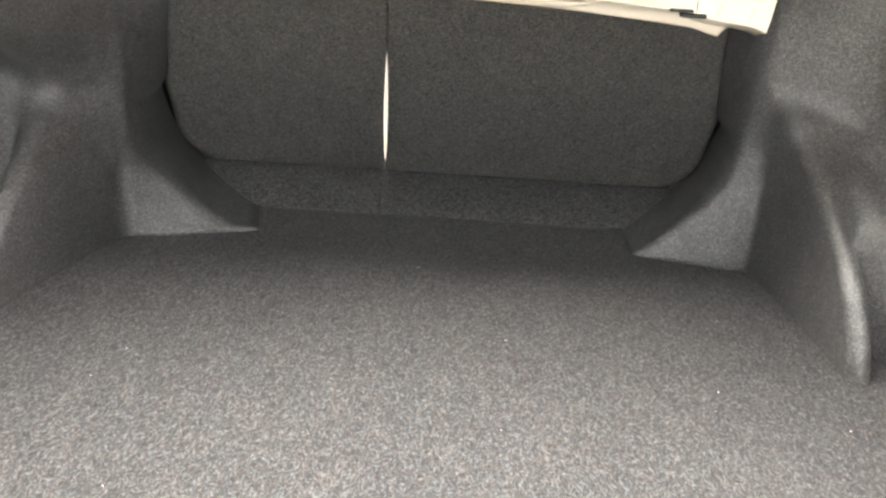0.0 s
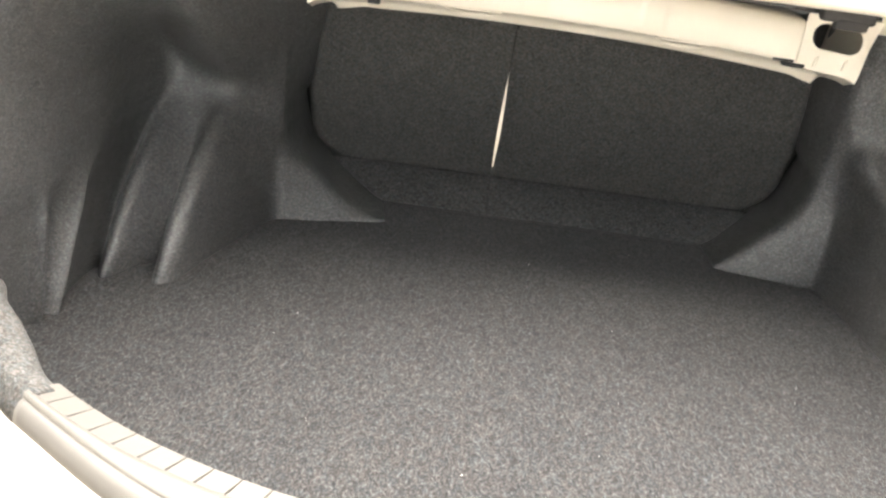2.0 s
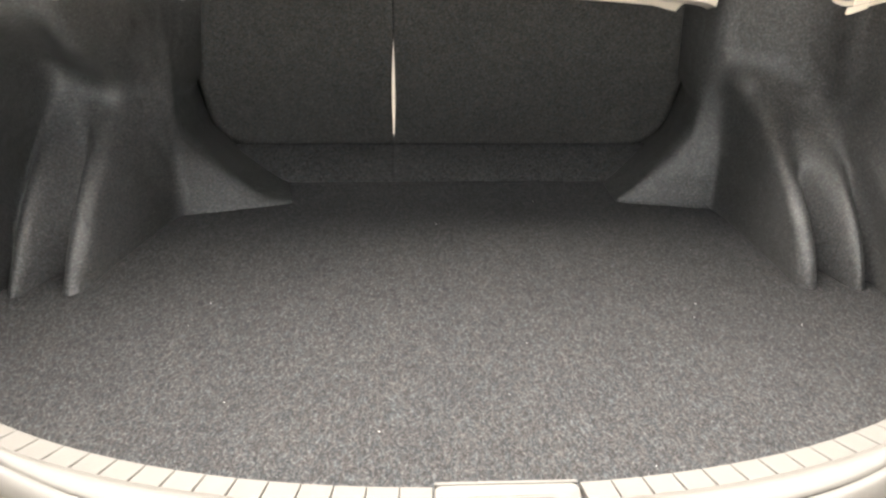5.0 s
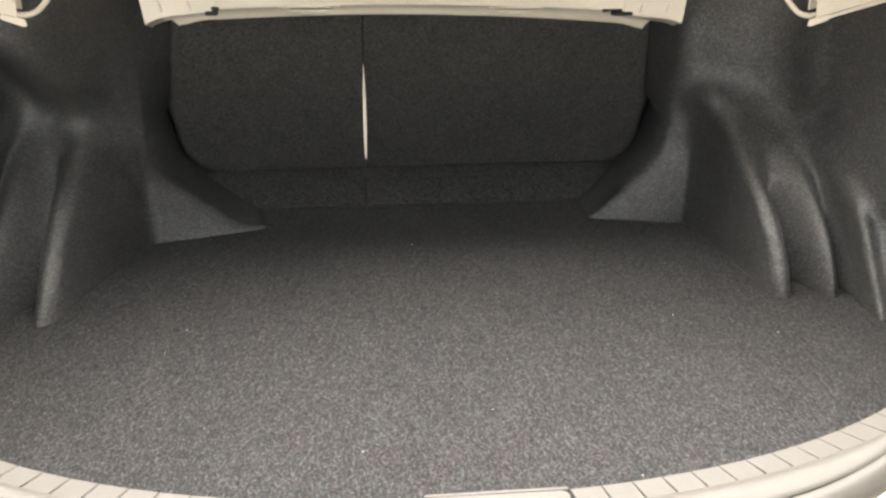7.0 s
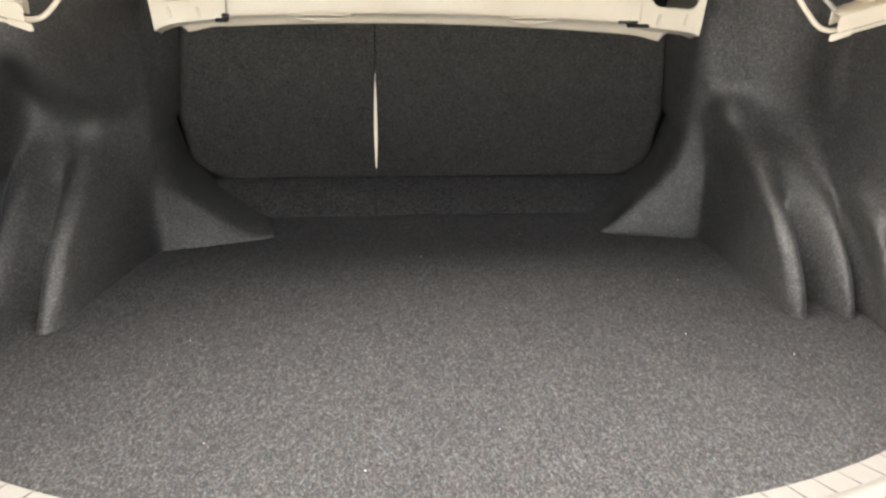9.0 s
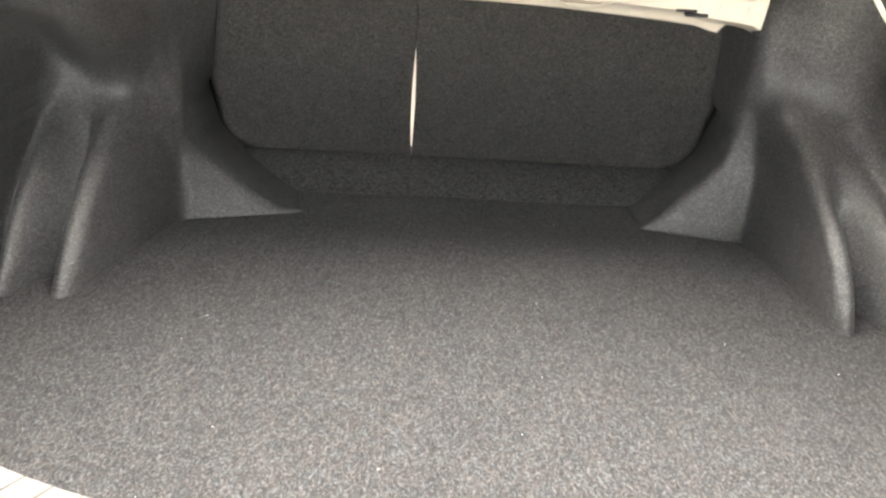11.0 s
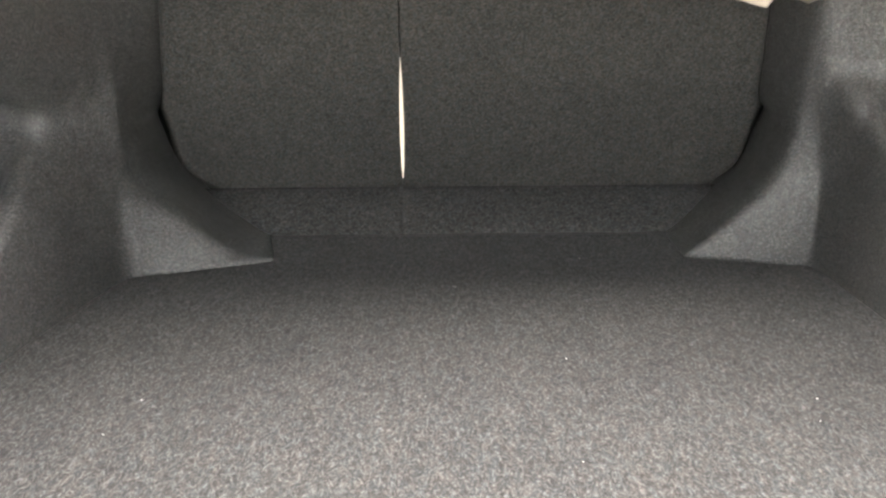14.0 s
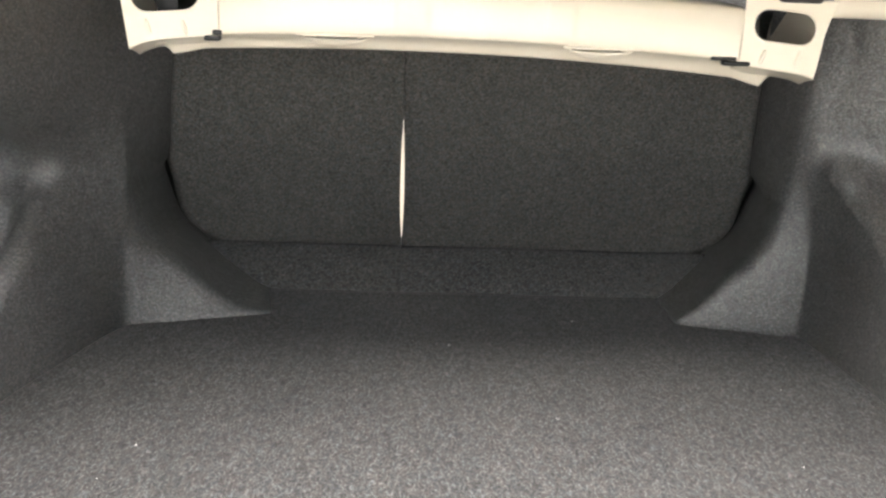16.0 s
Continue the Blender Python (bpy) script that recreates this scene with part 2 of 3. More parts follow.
LEFT = dict(s=-1, edge=((0, 0.012, 0.03, 0.06, 0.097, 0.125, 0.145, 0.175, 0.22), (0.350, 0.402, 0.436, 0.470, 0.511, 0.540, 0.554, 0.559, 0.561)), back=((0, 0.004, 0.017, 0.03, 0.044, 0.058, 0.072, 0.09, 0.118, 0.153, 0.2), (0.372, 0.383, 0.412, 0.445, 0.480, 0.508, 0.526, 0.538, 0.546, 0.552, 0.557)), btop=(0.55, 0.505), lean=0.04, corner=4, swell=(), match=((0, 5, 10, 12, 16, 20, 24), (0, 0.29, 0.36, 0.40, 0.52, 0.68, 1)), rise=(0.22, 0.38), fade=(0.135, 0.285), arch=(0.65, 3.1), far=0.62, stay=0.75, climb=0.11, hang=0.16,
            low=((0.572, 0.065), (0.597, 0.15), (0.630, 0.27), (0.652, 0.36), (0.664, 0.392), (0.682, 0.405), (0.696, 0.386), (0.701, 0.296), (0.732, 0.334), (0.757, 0.390), (0.773, 0.405), (0.785, 0.390),
                 (0.794, 0.354), (0.802, 0.400), (0.802, 0.460), (0.795, 0.512), (0.783, 0.538), (0.796, 0.545), (0.813, 0.553), (0.794, 0.569), (0.808, 0.580), (0.817, 0.61), (0.817, 0.68), (0.820, 0.76), (0.825, 0.90)),
            high=((0.577, 0.03), (0.597, 0.09), (0.617, 0.16), (0.635, 0.23), (0.652, 0.29), (0.68, 0.335), (0.715, 0.36), (0.745, 0.40), (0.762, 0.47), (0.775, 0.57), (0.80, 0.72), (0.825, 0.90)))
WALL_TOP = 0.53


# ---------------------------------------------------------------- floor, ground and the body round the boot
def floor_place(u, v):
    x, y = u, v
    crown = 0.008 * (1 - ((x - X0) / 0.7) ** 2) if abs(x - X0) < 0.7 else 0.0
    return (x, y, crown * smooth(0.1, -0.3, y) - 0.004 + 0.0012 * noise.noise(Vector((x * 12, y * 12, 0.3))))


floor = part("floor", sheet(floor_place, steps(-0.86, 0.80, 110), steps(-1.1, 0.126, 90)), FLOOR_FELT)
thicken(floor, 0.02)
tagged(floor, "grey speckled needle-felt boot floor carpet", "floor", kind="structure")

ground = part("ground", sheet(lambda u, v: (u, v, -0.66), steps(-400, 400, 8), steps(-400, 400, 8)), CONCRETE)
tagged(ground, "pale concrete ground behind the parked car", "ground", kind="structure")


# Unseen wall, added only to throw sunlight back into the boot from behind.
bounce_wall = part("bounce_wall", box_bm(-0.78, 0.22, -3.0, -2.8, -0.66, 3.6), BOUNCE_PAINT)
rounded(bounce_wall, 0.02, 2)
tagged(bounce_wall, "tall bluish-white wall added out of view to bounce light into the boot", "wall", kind="structure")


def sill_place(a, d, z):
    """A place along the sill's curve: angle a (0 in the middle), d outside its inner edge."""
    c, s = math.cos(a), math.sin(a)
    px, py = math.copysign(abs(s) ** (2 / SILL_N), s), abs(c) ** (2 / SILL_N)
    nx, ny = math.copysign(abs(px) ** (SILL_N - 1), s) / SILL_A, -py ** (SILL_N - 1) / SILL_B
    k = math.hypot(nx, ny)
    flare = math.copysign(0.016 * smooth(1.02, 1.2, abs(a)) + 2.2 * max(0.0, abs(a) - 1.2) ** 2, a)
    return (X0 + SILL_A * px + flare + d * nx / k, SILL_Y - SILL_B * py + d * ny / k, z)


def sill_angle(x):
    q = max(-1, min(1, (x - X0) / SILL_A))
    return math.copysign(math.asin(abs(q) ** (SILL_N / 2)), q)


def lift(a):
    """The sill's curve climbs towards the sides of the opening."""
    return 0.008 * smooth(0.72, 1.15, abs(a)) + 0.03 * smooth(1.45, 1.6, abs(a))


def widen(a, d):
    """The sill is broad in the middle and narrower towards its ends."""
    d -= 0.012 * smooth(0.80, 0.98, abs(a)) * (1 - smooth(1.2, 1.45, abs(a)))
    return d + (0.007 - 0.030 * smooth(0.34, 0.74, abs(a))) * smooth(0.030, 0.066, d)


def loft(profile, a0, a1, n):
    """A strip of the sill with the profile [(d, z), ...] between two angles."""
    return sheet(lambda a, k: sill_place(a, widen(a, profile[k][0]), profile[k][1] + lift(a)), steps(a0, a1, n), range(len(profile)))


LATCH = (-0.106, 0.027)          # the latch plate's ends
END = 0.76                       # angle at which the scuff plate ends
PLATE = [(-0.006, 0.06), (-0.004, 0.12), (-0.002, 0.165), (0.001, 0.168), (0.004, 0.170), (0.012, 0.172), (0.030, 0.177), (0.033, 0.1850), (0.041, 0.187),
         (0.045, 0.187), (0.052, 0.1845), (0.0545, 0.1832), (0.0555, 0.1806), (0.0572, 0.1802), (0.0582, 0.1816), (0.064, 0.179), (0.0695, 0.172), (0.072, 0.160), (0.072, 0.12)]

body = thing("car_body", "white painted car body round an open boot", "car")
# black sheet added under the boot to stop light leaking up through gaps
pan = part("floor_light_stop", box_bm(-0.95, 0.86, -1.1, 0.6, -0.06, -0.045), BLACK_PLASTIC, body, "black sheet added underneath to keep stray light out")
rounded(pan, 0.004)
skin = part("rear_skin", loft([(0.066, 0.12), (0.073, 0.150), (0.081, 0.157), (0.094, 0.157), (0.099, 0.163), (0.108, 0.170), (0.122, 0.171), (0.137, 0.162),
                               (0.147, 0.130), (0.153, 0.05), (0.165, -0.03), (0.19, -0.06), (0.20, -0.2), (0.19, -0.36), (0.14, -0.42)], -1.45, 1.45, 120), WHITE_PAINT, body)
thicken(skin, 0.004)
for s in (-1, 1):
    gut = part("gutter", sheet(lambda u, k: (-0.045 + s * ([0.505, 0.515, 0.60, 0.615, 0.72, 0.735, 0.86, 0.895, 0.92, 0.93][k] - 0.03 * smooth(-0.2, -0.6, u)), u,
                                             [0.548, 0.54, 0.538, 0.553, 0.556, 0.57, 0.57, 0.55, 0.48, -0.42][k] + 0.035 * smooth(-0.12, -0.4, u) * (k < 8)), steps(-0.62, 0.7, 40), range(10)), WHITE_PAINT, body)
    thicken(gut, 0.003)

deck = part("rear_deck", sheet(lambda x, k: (x, (-0.322, -0.330, -0.331, -0.326, -0.316, -0.29, -0.20, -0.10)[k] + 0.02 * (x / 0.55) ** 2,
                                             (0.574, 0.570, 0.566, 0.563, 0.562, 0.565, 0.568, 0.574)[k] + 0.012), steps(-0.60, 0.53, 40), range(8)), WHITE_PAINT, body, "white deck edge above the boot")
thicken(deck, 0.012)
stop = thing("rubber_stop", "dark rubber stop hanging under the white deck edge", "rubber stop")
stop_body = part("block", box_bm(0.290, 0.372, -0.318, -0.296, 0.546, 0.579), DARK_RUBBER, stop)
rounded(stop_body, 0.006, 3)
stop_foot = part("foot", box_bm(0.312, 0.362, -0.320, -0.300, 0.536, 0.552), DARK_RUBBER, stop)
rounded(stop_foot, 0.005, 3)

# ---------------------------------------------------------------- sill: scuff plate, latch, seal and carpeted ends
sill = thing("boot_sill_plate", "beige plastic boot sill scuff plate with fine ribs", "sill plate")
for a0, a1 in ((-END - 0.012, sill_angle(LATCH[0])), (sill_angle(LATCH[1]), END + 0.012)):
    half = part("cover", loft(PLATE, a0, a1, 60), BEIGE_PLASTIC, sill)
    thicken(half, 0.0025)

latch = thing("boot_latch_plate", "beige plastic latch surround with a dark recess and a striker", "latch")
mid = (LATCH[0] + LATCH[1]) / 2
yl = sill_place(sill_angle(mid), 0, 0)[1]


def latch_place(a, b, d):
    return (a, b + 0.02 * (a - mid) ** 2, 0.1805 + 0.004 * smooth(yl - 0.012, yl - 0.03, b) - 0.012 * smooth(yl - 0.04, yl - 0.075, b) - d)


surround = part("surround", holed_plate(rounded_loop(mid, yl - 0.035, LATCH[1] - LATCH[0] - 0.003, 0.074, 0.008), rounded_loop(mid + 0.004, yl - 0.043, 0.086, 0.048, 0.010), latch_place, 0.004), BEIGE_PLASTIC, latch, smooth=False)
rounded(surround, 0.0015)
front = part("front", box_bm(LATCH[0] + 0.002, LATCH[1] - 0.002, yl + 0.002, yl + 0.006, 0.05, 0.181), BEIGE_PLASTIC, latch)
rounded(front, 0.001)
pocket = bmesh.new()
loop_t = [pocket.verts.new((a, b, 0.182)) for a, b in rounded_loop(mid + 0.004, yl - 0.043, 0.094, 0.055, 0.012)]
loop_b = [pocket.verts.new((a, b, 0.12)) for a, b in rounded_loop(mid + 0.004, yl - 0.043, 0.084, 0.046, 0.012)]
for i in range(len(loop_t)):
    pocket.faces.new((loop_t[i], loop_t[(i + 1) % len(loop_t)], loop_b[(i + 1) % len(loop_b)], loop_b[i]))
pocket.faces.new(loop_b)
part("recess", pocket, BROWN_PLASTIC, latch, "dark brown recess")
striker = part("striker", tube_bm(bend([(mid - 0.008, yl - 0.028, 0.12), (mid - 0.008, yl - 0.028, 0.165), (mid - 0.008, yl - 0.033, 0.175), (mid - 0.008, yl - 0.052, 0.175), (mid - 0.008, yl - 0.058, 0.165), (mid - 0.008, yl - 0.058, 0.12)], 6), 0.005), STEEL, latch, "bright steel striker loop")

seal = thing("boot_seal", "pale rubber weatherstrip along the boot opening", "weatherstrip")
part("bulb", tube_bm([sill_place(a, widen(a, 0.0875), 0.165 + lift(a)) for a in steps(-1.45, 1.45, 110)], 0.0085), RUBBER, seal)

for s in (-1, 1):
    hem = [(-0.006, 0.0), (-0.005, 0.10), (-0.002, 0.165), (0.004, 0.178), (0.015, 0.184), (0.035, 0.188), (0.056, 0.184), (0.068, 0.172), (0.073, 0.14)]
    end = part("sill_end_carpet", sheet(lambda a, k: sill_place(a, widen(a, hem[k][0]), max(hem[k][1], 0.158 * smooth(1.02, 1.22, abs(a))) + lift(a)), steps(s * END, s * 1.32, 40), range(len(hem))), SILL_FELT)
    thicken(end, 0.003)
    tagged(end, "grey speckled felt corner trim over the end of the sill", "trim", "carpeted sill ends")

# ---------------------------------------------------------------- side trims with the wheel arches
def corner_a(p, z):
    """The front edge of the corner trim: it sweeps in towards the floor."""
    return float(np.interp(z, *p["edge"]))


def corner_b(p, z):
    """Its back edge, against the backrest."""
    low = float(np.interp(z, *p["back"]))
    top = p["btop"][0] + (p["btop"][1] - p["btop"][0]) * (z - 0.215) / 0.25
    return low + (top - low) * smooth(0.208, 0.226, z)


def corner_y(z):
    return 0.115 + (seat_y(0.07) - 0.012 - 0.115) * smooth(0, 0.07, z) if z < 0.07 else seat_y(z) - 0.012 + 0.009 * smooth(0.22, 0.25, z)


def spread(points, shares):
    """Places at given shares of the length of a smooth line through a few points."""
    line = bend([(x, y, 0) for x, y in points], 10)
    walked = [0.0]
    for a, b in zip(line, line[1:]):
        walked.append(walked[-1] + (b - a).length)
    return [(float(np.interp(walked[-1] * f, walked, [q.x for q in line])), float(np.interp(walked[-1] * f, walked, [q.y for q in line]))) for f in shares]


for p in (LEFT, RIGHT):
    p["high"] = spread(p["high"], np.interp(range(len(p["low"])), *p["match"]).tolist())


def forward(p, y, z):
    """The wheel arch is round: its back leans away to the front as it rises."""
    z = z if z < 0.15 else 0.15 + 0.09 * math.tanh((z - 0.15) / 0.09)
    near, far = (p["arch"][0] * z + p["arch"][1] * z * z) * min(1.0, y / 0.40), p["far"] * z * (1 - p["stay"] * smooth(0.54, 0.56, y)) * (1 - smooth(0.56, 0.75, y))
    return near + (far - near) * smooth(0.42, 0.47, y)


def trim_row(p, z):
    """The side trim's plan at a height: strip beside the backrest, corner, wheel arch, folds and rear wall."""
    ups = [p["climb"] * smooth(2, 14, i) for i in range(len(p["low"]))]
    ws = [smooth(p["rise"][0] + up, p["rise"][1] + up, z) for up in ups]
    xa, xb, yb = corner_a(p, z), corner_b(p, z), -corner_y(z)
    fa = -0.004 * smooth(0, 0.24, z)
    low = [(x, y - forward(p, y, z)) for x, y in p["low"]]
    line = [(p_l[0] + (p_h[0] - p_l[0]) * w, p_l[1] + (p_h[1] - p_l[1]) * w) for p_l, p_h, w in zip(low, p["high"], ws)]
    line = [(x - p["lean"] * min(z, 0.2) * (1 - ws[i]) * smooth(0, 4, i), y) for i, (x, y) in enumerate(line)]
    over = [max(0.0, z - p["rise"][0] - p["hang"] - up) for up in ups]      # the wall above leans back over the boot
    line = [(x, y + 0.20 * over[i] * smooth(1, 5, i)) for i, (x, y) in enumerate(line)]
    xc, yc = line[0]
    first = [(xb + 0.026, yb - 0.066), (xb + 0.021, yb - 0.04), (xb + 0.013, yb - 0.012), (xb, yb), (xb + (xa - xb) * 0.55, yb + (fa - yb) * 0.5), (xa - (xa - xb) * 0.06, fa + (yb - fa) * 0.12), (xa + 0.006, fa + 0.002),
             (xa + (xc - xa) * 0.3, fa + (yc - fa) * 0.3 + 0.003), (xa + (xc - xa) * 0.86, fa + (yc - fa) * 0.86 + 0.003)]
    pts = bend([(x, y, 0) for x, y in first + line], 8)
    soften = 1 + 18 * smooth(*p["fade"], z)          # folds fade into the wall above, the corner most of all
    for _ in range(2):
        spans = [max(0, min(int(round(1 + (soften - 1) * (0.4 + 0.55 * smooth(80, 112, i)) + p["corner"] * (smooth(36, 44, i) * 0.25 + smooth(58, 70, i) * 0.6) * (1 - smooth(74, 86, i)))), i - 29, len(pts) - 1 - i)) for i in range(len(pts))]
        pts = [sum(pts[i - k:i + k + 1], Vector()) / (2 * k + 1) for i, k in enumerate(spans)]
    out = []
    for q in pts:
        n = 0.0035 * noise.noise(Vector((q.y * 9, z * 7, p["s"] * 3.1 + q.x))) + 0.0014 * noise.noise(Vector((q.y * 38, z * 33, q.x * 30)))
        k = smooth(0.0, 0.04, z)
        swell = sum(size * math.exp(-((q.x - a) ** 2 + (q.y - b) ** 2 + tall * (z - c) ** 2) / 0.032 ** 2) for a, b, c, size, tall in p["swell"])
        q = q + Vector((-0.35 * swell, 0.9 * swell, 0))
        out.append((p["s"] * (q.x + n * k), -q.y + n * k, z))
    return out


for p in (LEFT, RIGHT):
    zs = [-0.006] + steps(0.0, 0.34, 68) + steps(0.35, WALL_TOP, 18)
    rows = [trim_row(p, z) for z in zs]
    trim = part("boot_side_trim", sheet(lambda i, j: rows[i][j], range(len(rows)), range(len(rows[0]))), TRIM_FELT)
    thicken(trim, 0.004, 1.0 if p["s"] > 0 else -1.0)
    tagged(trim, "dark grey moulded felt side trim folded over the wheel arch", "side trim", "boot side trims")

# ---------------------------------------------------------------- backrests
TILT_SEAT = math.atan(RECLINE)


def seat_matrix():
    return Matrix.Translation((0, HINGE_Y, HINGE_Z)) @ Matrix.Rotation(TILT_SEAT, 4, "X")


def gap_half(h):
    """Half the gap between the backrests, h up their backs: wider in the middle."""
    t = (h + 0.003) / 0.281
    return max(0.0005, 0.0040 * math.sin(math.pi * t) ** 0.8 - 0.0003) if 0 < t < 1 else 0.0005


def seat_edge(p, z):
    """Where a backrest ends beside the trim, a dark slit away from it."""
    return corner_b(p, z) + 0.009 - 0.007 * smooth(0.10, 0.17, z) * (1 - smooth(0.205, 0.22, z))


def backrest(x0, x1, gap_side, label):
    seat = thing("rear_backrest", label, "car seat", "folding rear backrests")
    hs = steps(-0.012, 0.47, 60)
    ws = [0, 0.006, 0.014, 0.025, 0.04, 0.06] + steps(0.1, 0.9, 16) + [0.94, 0.96, 0.975, 0.986, 0.994, 1]

    def board(h, w):
        z = HINGE_Z + h * math.cos(TILT_SEAT)
        lo = GAP_X + gap_half(h) if gap_side < 0 else -seat_edge(LEFT, z)
        hi = GAP_X - gap_half(h) if gap_side > 0 else seat_edge(RIGHT, z)
        t = min(1.0, max(0.0, (z - 0.392) / 0.056))
        inset = 0.045 * (1 - math.sqrt(1 - t * t))
        lo, hi = lo + (0 if gap_side < 0 else inset), hi - (0 if gap_side > 0 else inset)
        x = lo + (hi - lo) * w
        roll = 0.012 * (1 - min(1.0, min(x - lo, hi - x) / 0.018 + 0.0001)) ** 2
        roll += 0.03 * (1 - min(1.0, (0.47 - h) / 0.06)) ** 2
        if gap_side > 0 and hi - x < 0.03 or gap_side < 0 and x - lo < 0.03:
            roll *= 0.25
        puff = 0.004 * noise.noise(Vector((x * 5, h * 6, 2.0)))
        return (x, roll + puff, h)
    panel = part("back_panel", sheet(board, hs, ws), SEAT_FELT, seat)
    thicken(panel, 0.014, 1.0)
    panel.matrix_basis = seat_matrix()
    inset = 0.02
    cushion = part("cushion", box_bm(x0 + (0.16 if gap_side > 0 else inset), x1 - (0.16 if gap_side < 0 else inset), 0.03, 0.10, 0.01, 0.46), CABIN_CLOTH, seat, "pale cloth cushion")
    rounded(cushion, 0.02, 3)
    cushion.matrix_basis = seat_matrix()

    # added black block: stops cabin light and keeps the slit beside the trim dark
    ex = x0 - 0.02 if gap_side > 0 else x1 - 0.16
    blocker = part("slit_blocker", box_bm(ex, ex + 0.18, 0.05, 0.14, -0.07, 0.44), BLACK_PLASTIC, seat, "black block added behind the slit to stop cabin light")
    blocker.matrix_basis = seat_matrix()
    rounded(blocker, 0.01, 2)

    def flap(w, v):
        lo, hi = x0 + (0.0011 if gap_side < 0 else 0.0), x1 - (0.0011 if gap_side > 0 else 0.0)
        x = lo + (hi - lo) * w
        y, z = 0.122 + (HINGE_Y - 0.003 - 0.122) * v, -0.006 + (HINGE_Z + 0.004) * v ** 0.8
        return (x, y + 0.0008 * noise.noise(Vector((x * 25, v, 1))), z + 0.003 * math.sin(math.pi * v) + 0.001 * noise.noise(Vector((x * 20, v * 2, 0))))
    if gap_side < 0:
        # black strip added under the flap's split, so light cannot show through it
        backing = part("flap_split_blackout", sheet(lambda w, v: (GAP_X - 0.02 + 0.04 * w, 0.122 + (HINGE_Y - 0.003 - 0.122) * v, -0.022 + (HINGE_Z + 0.004) * v ** 0.8 + 0.003 * math.sin(math.pi * min(v, 1))), steps(0, 1, 2), steps(0, 1.3, 12)), BLACK_PLASTIC, seat, "black strip added under the split to block light and darken it")
        thicken(backing, 0.002)
        # black bars added behind the narrow gap's ends: they stand in for its shade
        for name, h0, h1 in (("upper_gap_block", 0.268, 0.47), ("lower_gap_block", -0.045, 0.002)):
            gap_block = part(name, box_bm(GAP_X - 0.012, GAP_X + 0.012, 0.0165, 0.0195, h0, h1), BLACK_PLASTIC, seat, "black bar added behind the gap to block cabin light")
            gap_block.matrix_basis = seat_matrix()
    hinge_flap = part("hinge_flap", sheet(flap, steps(0, 1, 50), steps(0, 1, 10)), FLAP_FELT, seat)
    thicken(hinge_flap, 0.004)
    return seat


backrest(-0.60, GAP_X, 1, "narrow folding backrest covered in dark brown-grey felt")
backrest(GAP_X, 0.56, -1, "wide folding backrest covered in dark brown-grey felt")

cabin = part("wall_cabin", box_bm(-0.75, 0.72, 0.95, 1.0, -0.2, 0.62), CABIN_CLOTH, None)
tagged(cabin, "pale cloth cabin wall beyond the backrests", "wall", kind="structure")

# ---------------------------------------------------------------- white steel panel over the backrests
PX0, PX1 = -0.391, 0.337         # ends of the middle face
PY = -0.13


def face_low(x):
    u = x + 0.1
    return 0.4685 - 0.0037 * u - 0.08 * u * u


def block_low(s, x):
    """The lower edge of an end block, drooping towards its outer corner."""
    if s < 0:
        return float(np.interp(x, (-0.516, -0.506, -0.489, -0.466, -0.418, -0.39), (0.436, 0.442, 0.448, 0.452, 0.457, 0.459)))
    return float(np.interp(x, (0.336, 0.373, 0.414, 0.435, 0.447), (0.4445, 0.441, 0.437, 0.4335, 0.428)))


def block_side(s, z):
    """Its outer edge, leaning in towards the bottom."""
    return float(np.interp(z, (0.436, 0.535), (-0.515, -0.526))) if s < 0 else float(np.interp(z, (0.428, 0.445, 0.492, 0.535), (0.446, 0.4505, 0.455, 0.466)))


def even(loop, n):
    """n places evenly round a closed loop."""
    ring = loop + loop[:1]
    walked = [0.0]
    for p, q in zip(ring, ring[1:]):
        walked.append(walked[-1] + math.hypot(q[0] - p[0], q[1] - p[1]))
    at = [walked[-1] * i / n for i in range(n)]
    return list(zip(np.interp(at, walked, [p[0] for p in ring]).tolist(), np.interp(at, walked, [p[1] for p in ring]).tolist()))


def reach(outline, c, d):
    """Where a ray from c along d meets an outline."""
    best = None
    for p, q in zip(outline, outline[1:] + outline[:1]):
        ex, ey = q[0] - p[0], q[1] - p[1]
        det = d[0] * -ey + ex * d[1]
        if abs(det) < 1e-12:
            continue
        rx, ry = p[0] - c[0], p[1] - c[1]
        t, k = (rx * -ey + ex * ry) / det, (d[0] * ry - d[1] * rx) / det
        if t > 0 and -1e-9 <= k <= 1 + 1e-9 and (best is None or t < best):
            best = t
    return (c[0] + d[0] * best, c[1] + d[1] * best)


panel = thing("parcel_shelf_panel", "white painted steel panel with oval holes under the parcel shelf", "panel")
prof = [(0.010, -0.0015), (0.003, -0.001), (0.0008, 0.0002), (0.0, 0.002), (0.0, 0.012), (-0.001, 0.03), (0.0, 0.055), (0.004, 0.066), (0.012, 0.069), (0.05, 0.072), (0.22, 0.078)]


def bead(x):
    """Two shallow upright beads pressed into the face."""
    return sum(smooth(c - 0.024, c - 0.018, x) - smooth(c + 0.018, c + 0.024, x) for c in (-0.124, 0.080))


face = part("face", sheet(lambda x, k: (x, PY + prof[k][0] - 0.002 * bead(x) * (1 if 3 < k < 8 else 0), face_low(x) + prof[k][1]), steps(PX0, PX1, 180), range(len(prof))), WHITE_PAINT, panel)
thicken(face, 0.002, 1.0)


